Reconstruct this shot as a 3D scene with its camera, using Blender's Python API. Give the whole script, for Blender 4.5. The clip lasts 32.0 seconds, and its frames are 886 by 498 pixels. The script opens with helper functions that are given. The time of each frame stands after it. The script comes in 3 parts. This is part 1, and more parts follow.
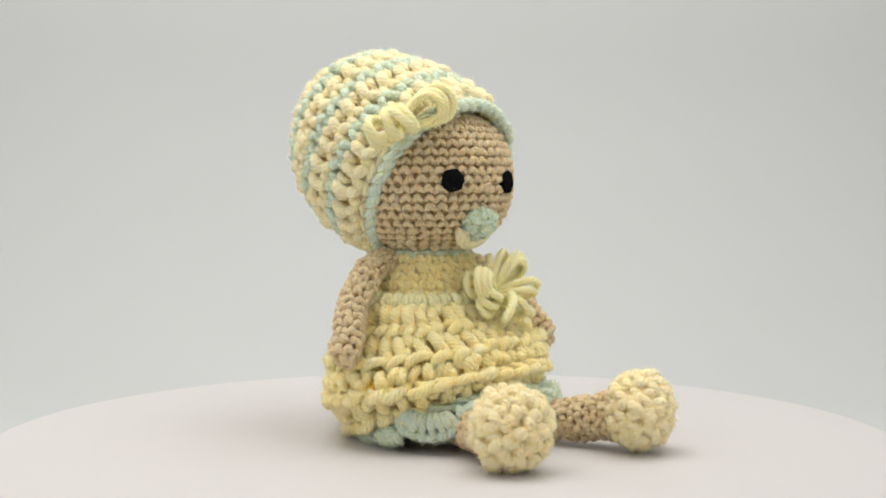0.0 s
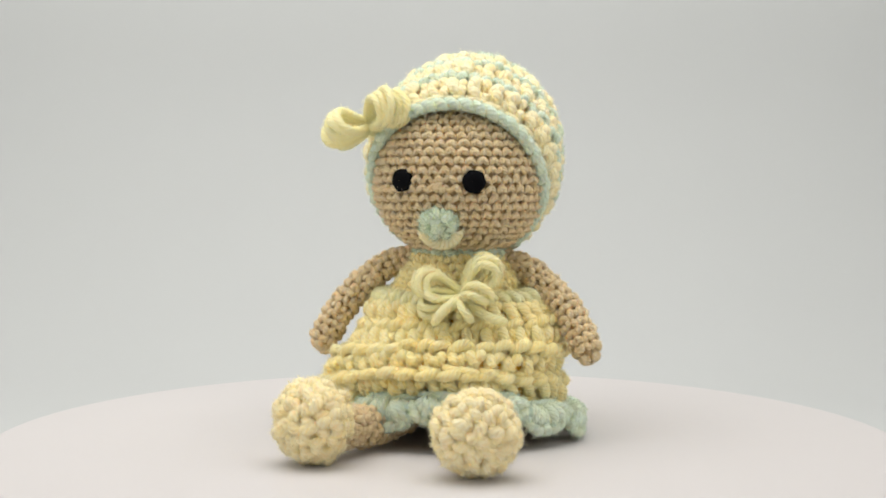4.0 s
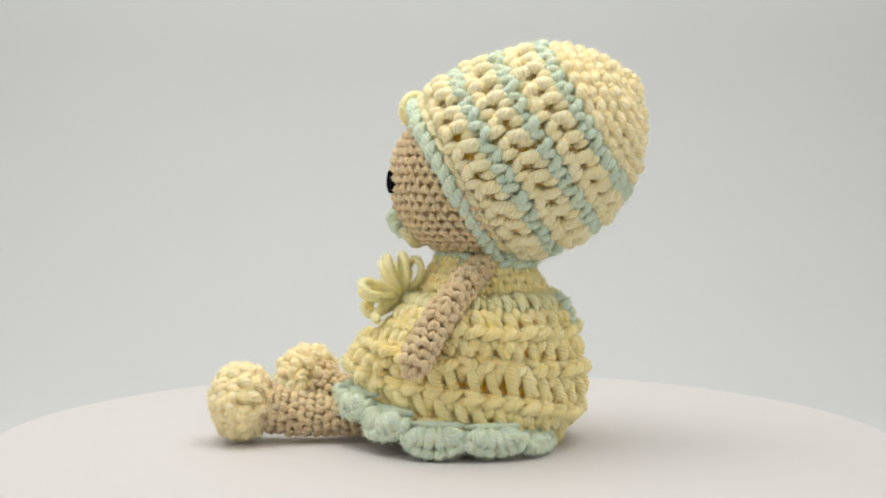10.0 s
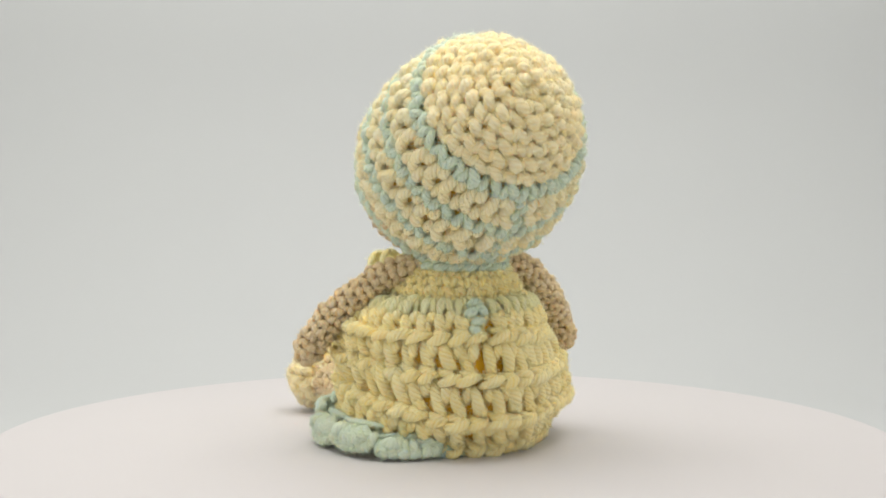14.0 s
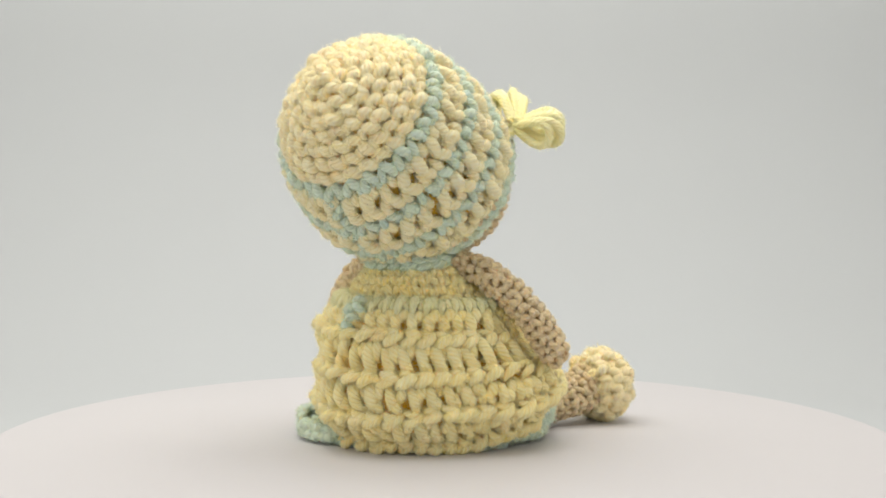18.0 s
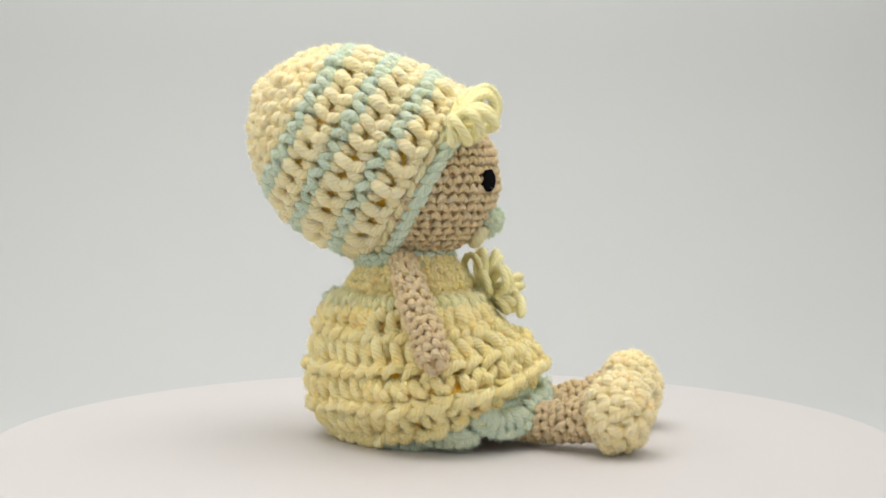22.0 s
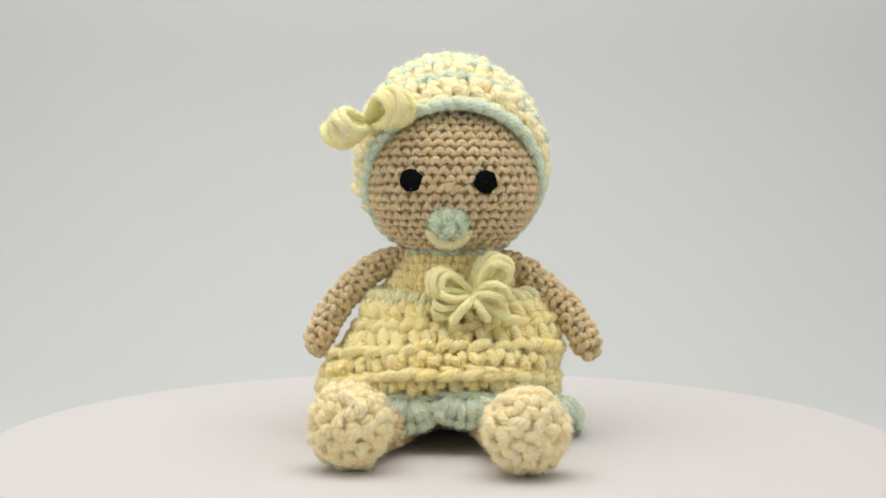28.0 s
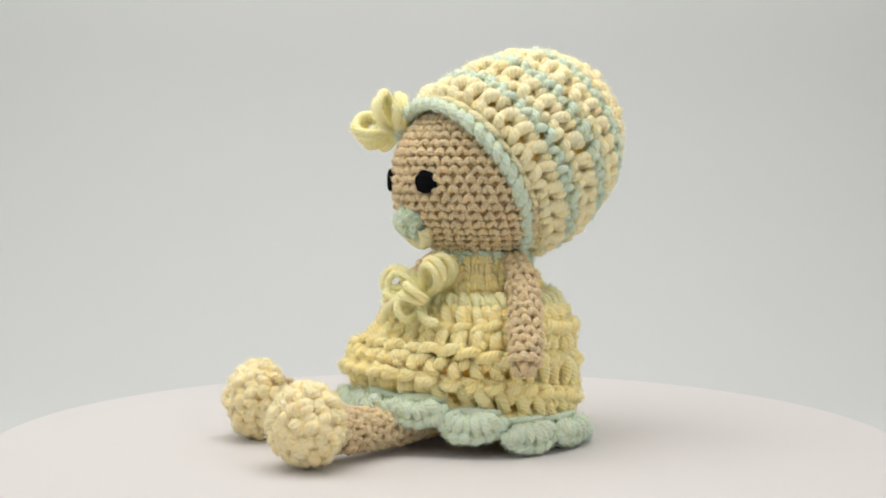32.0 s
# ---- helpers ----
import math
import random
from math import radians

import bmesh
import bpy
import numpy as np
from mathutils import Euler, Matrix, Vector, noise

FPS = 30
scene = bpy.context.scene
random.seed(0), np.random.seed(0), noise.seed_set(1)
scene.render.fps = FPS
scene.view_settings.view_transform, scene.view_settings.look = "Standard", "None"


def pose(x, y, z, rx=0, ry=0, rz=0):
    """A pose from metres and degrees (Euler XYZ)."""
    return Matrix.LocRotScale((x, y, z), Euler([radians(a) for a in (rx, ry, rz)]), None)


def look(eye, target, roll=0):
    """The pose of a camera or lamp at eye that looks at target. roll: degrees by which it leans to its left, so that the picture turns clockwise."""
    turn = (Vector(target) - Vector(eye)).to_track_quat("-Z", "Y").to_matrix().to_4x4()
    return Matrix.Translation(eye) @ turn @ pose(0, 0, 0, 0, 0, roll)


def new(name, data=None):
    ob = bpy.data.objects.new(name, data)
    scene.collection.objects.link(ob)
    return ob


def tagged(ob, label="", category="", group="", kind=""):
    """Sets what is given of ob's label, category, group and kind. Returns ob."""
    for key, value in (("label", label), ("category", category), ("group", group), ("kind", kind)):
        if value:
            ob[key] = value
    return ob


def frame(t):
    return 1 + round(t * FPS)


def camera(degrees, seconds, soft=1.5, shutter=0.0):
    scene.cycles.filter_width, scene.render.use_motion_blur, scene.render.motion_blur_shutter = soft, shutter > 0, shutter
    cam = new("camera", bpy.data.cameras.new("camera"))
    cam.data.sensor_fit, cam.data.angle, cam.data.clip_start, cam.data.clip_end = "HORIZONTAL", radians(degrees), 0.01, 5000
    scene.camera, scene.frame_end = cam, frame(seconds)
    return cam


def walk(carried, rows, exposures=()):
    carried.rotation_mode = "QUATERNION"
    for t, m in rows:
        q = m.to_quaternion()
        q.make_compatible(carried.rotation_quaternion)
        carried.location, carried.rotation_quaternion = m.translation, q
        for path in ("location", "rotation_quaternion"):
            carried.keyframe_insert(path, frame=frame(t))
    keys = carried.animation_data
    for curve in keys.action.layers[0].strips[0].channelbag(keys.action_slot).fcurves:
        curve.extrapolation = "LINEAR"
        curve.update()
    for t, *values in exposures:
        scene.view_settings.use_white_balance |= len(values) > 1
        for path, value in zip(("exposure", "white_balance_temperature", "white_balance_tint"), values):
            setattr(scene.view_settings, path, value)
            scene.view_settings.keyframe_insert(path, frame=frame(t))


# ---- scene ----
# a hand-made crochet doll turns once in about 25 s on a white photo turntable in a light tent

TURN = 360 / 24.885          # degrees a second, clockwise from above
FACING = 3.25                # the doll faces the camera at this time
SECONDS = 32.0

cam = camera(35.9, SECONDS, soft=1.85)
EYE = pose(-0.001, -0.5, 0.094, 87.09, 0, 0) @ pose(0, 0, 0, 0, 0, 0.07)
walk(cam, [(0.0, EYE), (SECONDS, EYE)], exposures=[(0.0, 0.0), (SECONDS, 0.0)])

rng = np.random.default_rng(7)

# ---------------------------------------------------------------- light
world = bpy.data.worlds.new("tent_surroundings")
scene.world = world
world.use_nodes = True
world.node_tree.nodes["Background"].inputs[0].default_value = (0.9, 0.95, 1.0, 1)
world.node_tree.nodes["Background"].inputs[1].default_value = 0.05


def area_lamp(name, eye, target, sx, sy, watts, colour, spread=180):
    data = bpy.data.lights.new(name, "AREA")
    data.shape, data.size, data.size_y = "RECTANGLE", sx, sy
    data.energy, data.color, data.spread = watts, colour, radians(spread)
    ob = new(name, data)
    ob.matrix_world = look(eye, target)
    return ob


LED = (1.0, 0.975, 0.945)
area_lamp("led_light_top", (-0.04, 0.03, 0.57), (-0.04, 0.03, 0), 0.70, 0.46, 3.40, LED)
# unseen side lamps, added to fill the front of the doll
area_lamp("fill_light_left", (-0.38, -0.50, 0.34), (0, 0.02, 0.06), 0.20, 0.40, 0.35, LED)
area_lamp("fill_light_right", (0.38, -0.50, 0.34), (0, 0.02, 0.06), 0.20, 0.40, 0.32, LED)


# ---------------------------------------------------------------- materials
def material(name):
    m = bpy.data.materials.new(name)
    m.use_nodes = True
    nt = m.node_tree
    return m, nt, nt.nodes["Principled BSDF"]


def node(nt, kind, **values):
    n = nt.nodes.new(kind)
    for k, v in values.items():
        n.inputs[k].default_value = v
    return n


def math_node(nt, op, a, b=None):
    n = nt.nodes.new("ShaderNodeMath")
    n.operation = op
    for i, v in enumerate((a, b)):
        if v is None:
            continue
        if isinstance(v, (int, float)):
            n.inputs[i].default_value = v
        else:
            nt.links.new(v, n.inputs[i])
    return n.outputs[0]


def yarn(name, colour, dark, pitch=0.0095, plies=5, ply=0.00030, fuzz=0.00026, deep=0.0019):
    """Twisted yarn: the plies wind round each strand by its UV (metres along, turns round)."""
    m, nt, b = material(name)
    uv = nt.nodes.new("ShaderNodeUVMap")
    uv.uv_map = "UVMap"
    sep = nt.nodes.new("ShaderNodeSeparateXYZ")
    nt.links.new(uv.outputs[0], sep.inputs[0])
    along = math_node(nt, "MULTIPLY", sep.outputs[0], 2 * math.pi * plies / pitch)
    around = math_node(nt, "MULTIPLY", sep.outputs[1], 2 * math.pi * plies)
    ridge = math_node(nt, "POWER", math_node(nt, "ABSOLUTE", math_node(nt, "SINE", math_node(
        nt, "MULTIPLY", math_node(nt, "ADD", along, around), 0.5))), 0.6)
    geo = nt.nodes.new("ShaderNodeNewGeometry")
    tex = nt.nodes.new("ShaderNodeTexCoord")
    fine = node(nt, "ShaderNodeTexNoise", Scale=1.6, Detail=4.0, Roughness=0.7)
    broad = node(nt, "ShaderNodeTexNoise", Scale=70.0, Detail=2.0)
    fibre = nt.nodes.new("ShaderNodeCombineXYZ")
    twist = math_node(nt, "ADD", math_node(nt, "MULTIPLY", sep.outputs[1], 14.0), math_node(nt, "MULTIPLY", sep.outputs[0], 14.0 / pitch))
    nt.links.new(twist, fibre.inputs[0])
    nt.links.new(math_node(nt, "MULTIPLY", sep.outputs[0], 420.0), fibre.inputs[1])
    nt.links.new(math_node(nt, "MULTIPLY", geo.outputs["Random Per Island"], 50.0), fibre.inputs[2])
    nt.links.new(fibre.outputs[0], fine.inputs["Vector"])
    nt.links.new(tex.outputs["Object"], broad.inputs["Vector"])
    tone = math_node(nt, "ADD", math_node(nt, "MULTIPLY", geo.outputs["Random Per Island"], 0.18),
                     math_node(nt, "ADD", math_node(nt, "MULTIPLY", broad.outputs[0], 0.45),
                               math_node(nt, "MULTIPLY", fine.outputs[0], 0.3)))
    # ply grooves pull the colour towards dark: painted shade between the plies
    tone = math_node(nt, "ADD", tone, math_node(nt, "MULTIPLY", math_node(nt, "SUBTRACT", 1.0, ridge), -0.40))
    ramp = nt.nodes.new("ShaderNodeMix")
    ramp.data_type = "RGBA"
    ramp.clamp_factor = True
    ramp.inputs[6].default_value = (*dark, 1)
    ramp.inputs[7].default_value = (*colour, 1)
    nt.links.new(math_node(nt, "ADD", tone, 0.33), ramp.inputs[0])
    nt.links.new(ramp.outputs[2], b.inputs["Base Color"])
    b.inputs["Roughness"].default_value = 0.7
    b.inputs["Specular IOR Level"].default_value = 0.18 if ply else 0.0
    if ply:
        b.inputs["Sheen Weight"].default_value = 0.22
        b.inputs["Sheen Roughness"].default_value = 0.5
        b.inputs["Sheen Tint"].default_value = (*colour, 1)
    if deep:
        b.subsurface_method = "BURLEY"
        b.inputs["Subsurface Weight"].default_value = 0.6
        b.inputs["Subsurface Radius"].default_value = (1.0, 0.60, 0.20)
        b.inputs["Subsurface Scale"].default_value = deep
    height = math_node(nt, "ADD", math_node(nt, "MULTIPLY", ridge, ply),
                       math_node(nt, "MULTIPLY", fine.outputs[0], fuzz))
    bump = nt.nodes.new("ShaderNodeBump")
    bump.inputs["Strength"].default_value = 0.9
    bump.inputs["Distance"].default_value = 1.0
    nt.links.new(height, bump.inputs["Height"])
    nt.links.new(bump.outputs[0], b.inputs["Normal"])
    return m


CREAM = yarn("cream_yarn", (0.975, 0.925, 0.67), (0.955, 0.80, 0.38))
# deeper gold copy of the cream, painting the warm shade in stitch holes
CREAM_GAP_SHADE = yarn("cream_yarn_gap_shade", (0.96, 0.60, 0.06), (0.91, 0.54, 0.045), ply=0.0, fuzz=0.0, deep=0.0)
WARM = yarn("warm_cream_yarn", (0.98, 0.905, 0.635), (0.96, 0.785, 0.375))
# warm cream deepened for the foot gaps, shade put into its colour
WARM_GAP_SHADE = yarn("warm_cream_yarn_gap_shade", (0.95, 0.75, 0.32), (0.92, 0.69, 0.26), ply=0.0, fuzz=0.0, deep=0.0)
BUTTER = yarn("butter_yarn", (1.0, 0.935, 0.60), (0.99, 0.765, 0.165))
# saturated orange that stands in for golden shade between the dress stitches
BUTTER_GAP_SHADE = yarn("butter_yarn_gap_shade", (0.98, 0.58, 0.05), (0.94, 0.52, 0.035), ply=0.0, fuzz=0.0, deep=0.0)
LEMON = yarn("lemon_yarn", (0.995, 0.955, 0.60), (0.985, 0.90, 0.42))
MINT = yarn("mint_yarn", (0.77, 0.865, 0.73), (0.585, 0.71, 0.575))
# deeper mint behind the pacifier's stitches, gap shade as colour
MINT_GAP_SHADE = yarn("mint_yarn_gap_shade", (0.66, 0.80, 0.66), (0.50, 0.66, 0.52), ply=0.0, fuzz=0.0, deep=0.0)
PALE = yarn("pale_mint_yarn", (0.92, 0.905, 0.60), (0.87, 0.82, 0.42))
# darker copy of the tan, with the shade of stitch gaps in its colour
TAN_GAP_SHADE = yarn("tan_cotton_gap_shade", (0.58, 0.41, 0.215), (0.51, 0.34, 0.165), ply=0.0, fuzz=0.0, deep=0.0)
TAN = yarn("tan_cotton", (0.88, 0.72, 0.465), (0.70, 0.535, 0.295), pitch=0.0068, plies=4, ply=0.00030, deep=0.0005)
BLACK = yarn("black_thread", (0.012, 0.012, 0.014), (0.006, 0.006, 0.007), ply=0.0, fuzz=0.00004, deep=0.0)


def fibres_of(name, colour):
    """Loose fibres: thin, pale and half translucent."""
    m, nt, b = material(name)
    b.inputs["Base Color"].default_value = (*colour, 1)
    b.inputs["Roughness"].default_value = 1.0
    b.inputs["Specular IOR Level"].default_value = 0.0
    through_light = node(nt, "ShaderNodeBsdfTranslucent", Color=(*colour, 1))
    mix = node(nt, "ShaderNodeMixShader", Fac=0.45)
    nt.links.new(b.outputs[0], mix.inputs[1])
    nt.links.new(through_light.outputs[0], mix.inputs[2])
    nt.links.new(mix.outputs[0], nt.nodes["Material Output"].inputs["Surface"])
    return m


FLUFF = {CREAM: fibres_of("cream_fibres", (0.98, 0.94, 0.72)), WARM: fibres_of("warm_cream_fibres", (0.98, 0.925, 0.69)),
         BUTTER: fibres_of("butter_fibres", (0.995, 0.94, 0.66)), LEMON: fibres_of("lemon_fibres", (0.995, 0.965, 0.66)),
         MINT: fibres_of("mint_fibres", (0.80, 0.89, 0.76)), PALE: fibres_of("pale_mint_fibres", (0.93, 0.92, 0.66)),
         TAN: fibres_of("tan_fibres", (0.90, 0.77, 0.55)), BLACK: BLACK}


def plain(name, colour, rough, scale=60.0, spread=0.03, bump=0.0):
    m, nt, b = material(name)
    tex = nt.nodes.new("ShaderNodeTexCoord")
    noi = node(nt, "ShaderNodeTexNoise", Scale=scale, Detail=4.0)
    nt.links.new(tex.outputs["Object"], noi.inputs["Vector"])
    mix = nt.nodes.new("ShaderNodeMix")
    mix.data_type = "RGBA"
    mix.inputs[6].default_value = (*[c * (1 - spread) for c in colour], 1)
    mix.inputs[7].default_value = (*[min(1, c * (1 + spread)) for c in colour], 1)
    nt.links.new(noi.outputs[0], mix.inputs[0])
    nt.links.new(mix.outputs[2], b.inputs["Base Color"])
    b.inputs["Roughness"].default_value = rough
    if bump:
        bp = nt.nodes.new("ShaderNodeBump")
        bp.inputs["Strength"].default_value = 0.3
        bp.inputs["Distance"].default_value = bump
        nt.links.new(noi.outputs[0], bp.inputs["Height"])
        nt.links.new(bp.outputs[0], b.inputs["Normal"])
    return m


CLOTH = plain("white_backdrop_sheet", (0.585, 0.601, 0.598), 0.9, 14.0, 0.012)
TENT = plain("white_tent_fabric", (0.80, 0.80, 0.79), 0.9, 900.0, 0.02)
PLATE = plain("white_turntable_plastic", (0.635, 0.608, 0.602), 0.55, 30.0, 0.008)
GREY = plain("grey_plastic", (0.35, 0.35, 0.36), 0.5)


# ---------------------------------------------------------------- mesh building
class Acc:
    """Collects grids of quads with UVs, and links them as one mesh object."""

    def __init__(self):
        self.v, self.f, self.uv, self.m, self.n, self.mats = [], [], [], [], 0, []

    def slot(self, mat):
        if mat not in self.mats:
            self.mats.append(mat)
        return self.mats.index(mat)

    def grid(self, pts, uv, mat, wrap=True):
        """pts (k, n, s, 3), uv (k, n, s + 1, 2): k patches of n rings with s points; wrap closes the rings."""
        k, n, s, _ = pts.shape
        cols = s if wrap else s - 1
        base = self.n + (np.arange(k) * n * s)[:, None, None]
        i = np.arange(n - 1)[None, :, None] * s
        j = np.arange(cols)[None, None, :]
        j2 = (j + 1) % s
        quad = np.stack([base + i + j, base + i + j2, base + i + s + j2, base + i + s + j], -1)
        self.f.append(quad.reshape(-1, 4))
        a, b = uv[:, :-1, :cols], uv[:, :-1, 1:cols + 1]
        c, d = uv[:, 1:, 1:cols + 1], uv[:, 1:, :cols]
        self.uv.append(np.stack([a, b, c, d], -2).reshape(-1, 2))
        self.m.append(np.full(k * (n - 1) * cols, self.slot(mat)))
        self.v.append(pts.reshape(-1, 3))
        self.n += k * n * s

    def link(self, name, parent=None, label=""):
        me = bpy.data.meshes.new(name)
        v, f = np.concatenate(self.v), np.concatenate(self.f)
        me.vertices.add(len(v))
        me.vertices.foreach_set("co", v.astype(np.float32).ravel())
        me.loops.add(f.size)
        me.loops.foreach_set("vertex_index", f.astype(np.int32).ravel())
        me.polygons.add(len(f))
        me.polygons.foreach_set("loop_start", np.arange(0, f.size, 4, dtype=np.int32))
        for mat in self.mats:
            me.materials.append(mat)
        me.polygons.foreach_set("material_index", np.concatenate(self.m).astype(np.int32))
        me.polygons.foreach_set("use_smooth", np.ones(len(f), dtype=bool))
        lay = me.uv_layers.new(name="UVMap")
        lay.data.foreach_set("uv", np.concatenate(self.uv).astype(np.float32).ravel())
        me.update(calc_edges=True)
        me.validate()
        ob = new(name, me)
        if parent is not None:
            ob.parent = parent
        if label:
            ob["label"] = label
        return ob


def unit(a):
    return a / np.maximum(np.linalg.norm(a, axis=-1, keepdims=True), 1e-12)


def fuzz_on(acc, root, out, mat):
    """Loose curled fibres that stand off the yarn from the given roots."""
    d = unit(out + rng.normal(0, 0.6, root.shape))
    reach = rng.uniform(0.0006, 0.0022, (len(root), 1)) * rng.uniform(0.5, 1.0, (len(root), 1))
    wide = unit(np.cross(d, rng.normal(0, 1, d.shape))) * 0.00009
    root = root - d * 0.0001
    end = root + d * reach
    acc.grid(np.stack([np.stack([root - wide, root + wide], 1), np.stack([end - wide * 0.3, end + wide * 0.3], 1)], 1), np.zeros((len(root), 2, 3, 2)), FLUFF[mat], wrap=False)


def strands(acc, p0, p1, nrm, r, bulge, mat, n=0, s=10, blunt=0.42, jitter=0.00018, via=None, fibres=150, sink=None):
    """Many short strands of plied yarn from p0 (past via) to p1 that bulge along nrm and dive under at both ends."""
    p0, p1, nrm = np.broadcast_arrays(np.atleast_2d(p0), np.atleast_2d(p1), np.atleast_2d(nrm))
    k = len(p0)
    p0 = p0 + rng.normal(0, jitter, p0.shape)
    p1 = p1 + rng.normal(0, jitter, p1.shape)
    if mat is TAN:
        n, s, fibres = n or 8, 8, fibres // 12
    if sink is None:
        sink = 0.0 if mat is TAN else 0.0016
    turn = 0.5 * (p0 + p1) if via is None else 2 * (via + rng.normal(0, jitter, p0.shape)) - 0.5 * (p0 + p1)
    length = (np.linalg.norm(turn - p0, axis=1) + np.linalg.norm(p1 - turn, axis=1)) * 0.95 + 2 * bulge
    n = n or int(np.clip(np.max(length) / 0.0007, 9, 20))
    t = (0.5 - 0.5 * np.cos(math.pi * np.linspace(0, 1, n)))[None, :, None] * 0.6 + 0.4 * np.linspace(0, 1, n)[None, :, None]
    hump = np.sin(math.pi * t) ** 0.8
    lift = bulge * (1 + rng.normal(0, 0.15, (k, 1, 1)))
    path = p0[:, None] * (1 - t) ** 2 + 2 * t * (1 - t) * turn[:, None] + p1[:, None] * t ** 2 + (lift * hump - sink * np.abs(2 * t - 1) ** 4) * nrm[:, None]
    tan = unit(np.gradient(path, axis=1))
    bi = unit(np.cross(nrm[:, None], tan))
    up = np.cross(tan, bi)
    prof = np.sin(math.pi * (0.04 + 0.92 * t)) ** blunt
    prof[:, 0], prof[:, -1] = 0.2, 0.2
    rad = r * prof * (1 + rng.normal(0, 0.07, (k, 1, 1)) + rng.normal(0, 0.015, (k, n, 1)))
    a = np.linspace(0, 2 * math.pi, s, endpoint=False)
    x = length[:, None, None] * t + rng.random((k, 1, 1))
    ring = path[:, :, None] + rad[..., None] * (
        np.cos(a)[None, None, :, None] * bi[:, :, None] + np.sin(a)[None, None, :, None] * up[:, :, None])
    if fibres:
        who = rng.integers(0, k, k * fibres)
        i, j = rng.integers(1, n - 1, k * fibres), rng.integers(0, s // 2 + 1, k * fibres)
        root = ring[who, i, j]
        fuzz_on(acc, root, unit(root - path[who, i]), mat)
    uv = np.zeros((k, n, s + 1, 2))
    uv[..., 0] = x
    uv[..., 1] = (np.arange(s + 1) / s)[None, None, :]
    acc.grid(ring, uv, mat)


def tube(acc, path, r, mat, s=10, closed=False, ref=(0.13, 0.31, 0.94)):
    """One long strand along a path; r is a number or a radius for every point."""
    path = np.asarray(path, float)
    if closed:
        path = np.concatenate([path, path[:1]])
    run = np.concatenate([[0], np.cumsum(np.linalg.norm(np.diff(path, axis=0), axis=1))])
    fine = np.linspace(0, run[-1], max(len(path), int(run[-1] / 0.0007)))
    r = np.interp(fine, run, np.broadcast_to(np.asarray(r, float), (len(path),)))
    path = np.stack([np.interp(fine, run, path[:, i]) for i in range(3)], -1)
    tan = np.gradient(path, axis=0)
    if closed:
        tan[0] = tan[-1] = path[1] - path[-2]
    tan = unit(tan)
    b = unit(np.cross(tan[0], np.asarray(ref)))
    frames = []
    for t in tan:
        b = unit(b - t * np.dot(b, t))
        frames.append(b)
    b = np.array(frames)
    up = np.cross(tan, b)
    a = np.linspace(0, 2 * math.pi, s, endpoint=False)[None, :, None]
    rad = r[:, None, None]
    ring = path[:, None] + rad * (np.cos(a) * b[:, None] + np.sin(a) * up[:, None])
    uv = np.zeros((1, len(path), s + 1, 2))
    uv[0, :, :, 0] = fine[:, None]
    uv[0, :, :, 1] = np.arange(s + 1) / s
    acc.grid(ring[None], uv, mat)
    count = int(fine[-1] * 12000)
    i, j = rng.integers(1, len(path) - 1, count), rng.integers(0, s, count)
    fuzz_on(acc, ring[i, j], unit(ring[i, j] - path[i]), mat)


def smooth_path(points, n, closed=False):
    """A Catmull-Rom curve through the points, n samples."""
    p = np.asarray(points, float)
    k = len(p)
    if closed:
        q = np.concatenate([p[-1:], p, p[:2]])
        x = np.linspace(0, k, n, endpoint=False)
    else:
        q = np.concatenate([2 * p[:1] - p[1:2], p, 2 * p[-1:] - p[-2:-1]])
        x = np.linspace(0, k - 1 - 1e-9, n)
    i = x.astype(int)
    t = (x - i)[:, None]
    a, b, c, d = q[i], q[i + 1], q[i + 2], q[i + 3]
    return 0.5 * (2 * b + (c - a) * t + (2 * a - 5 * b + 4 * c - d) * t * t + (3 * b - a - 3 * c + d) * t ** 3)


class Round:
    """A surface of revolution: profile rows (along, radius) from one pole, an origin and three axes; s is metres along the profile."""

    def __init__(self, profile, origin, axis, side, other, lean=((0, 0), (1, 0))):
        p = smooth_path(profile, 200)
        self.lean = np.asarray(lean, float).T
        self.d = np.concatenate([[0], np.cumsum(np.linalg.norm(np.diff(p, axis=0), axis=1))])
        self.a, self.r = p[:, 0], np.maximum(p[:, 1], 0)
        self.o, self.ax, self.sx, self.sy = (np.asarray(v, float) for v in (origin, axis, side, other))

    def radius(self, s):
        return np.interp(s, self.d, self.r)

    def at(self, u, s, out=0.0):
        u, s = np.broadcast_arrays(np.asarray(u, float), np.asarray(s, float))
        a, r = np.interp(s, self.d, self.a), np.interp(s, self.d, self.r)
        an = 2 * math.pi * u
        p = self.o + a[..., None] * self.ax + r[..., None] * (
            np.cos(an)[..., None] * self.sx + np.sin(an)[..., None] * self.sy)
        p = p + np.interp(a, *self.lean)[..., None] * self.sy
        return p + out * self.normal(u, s) if out else p

    def normal(self, u, s):
        e = 0.0004
        lo, hi = np.clip(s - e, 0, self.d[-1]), np.clip(s + e, 0, self.d[-1])
        da = np.interp(hi, self.d, self.a) - np.interp(lo, self.d, self.a)
        dr = np.interp(hi, self.d, self.r) - np.interp(lo, self.d, self.r)
        an = 2 * math.pi * np.asarray(u, float)
        ra = np.cos(an)[..., None] * self.sx + np.sin(an)[..., None] * self.sy
        return unit(ra * np.asarray(da)[..., None] - self.ax * np.asarray(dr)[..., None])


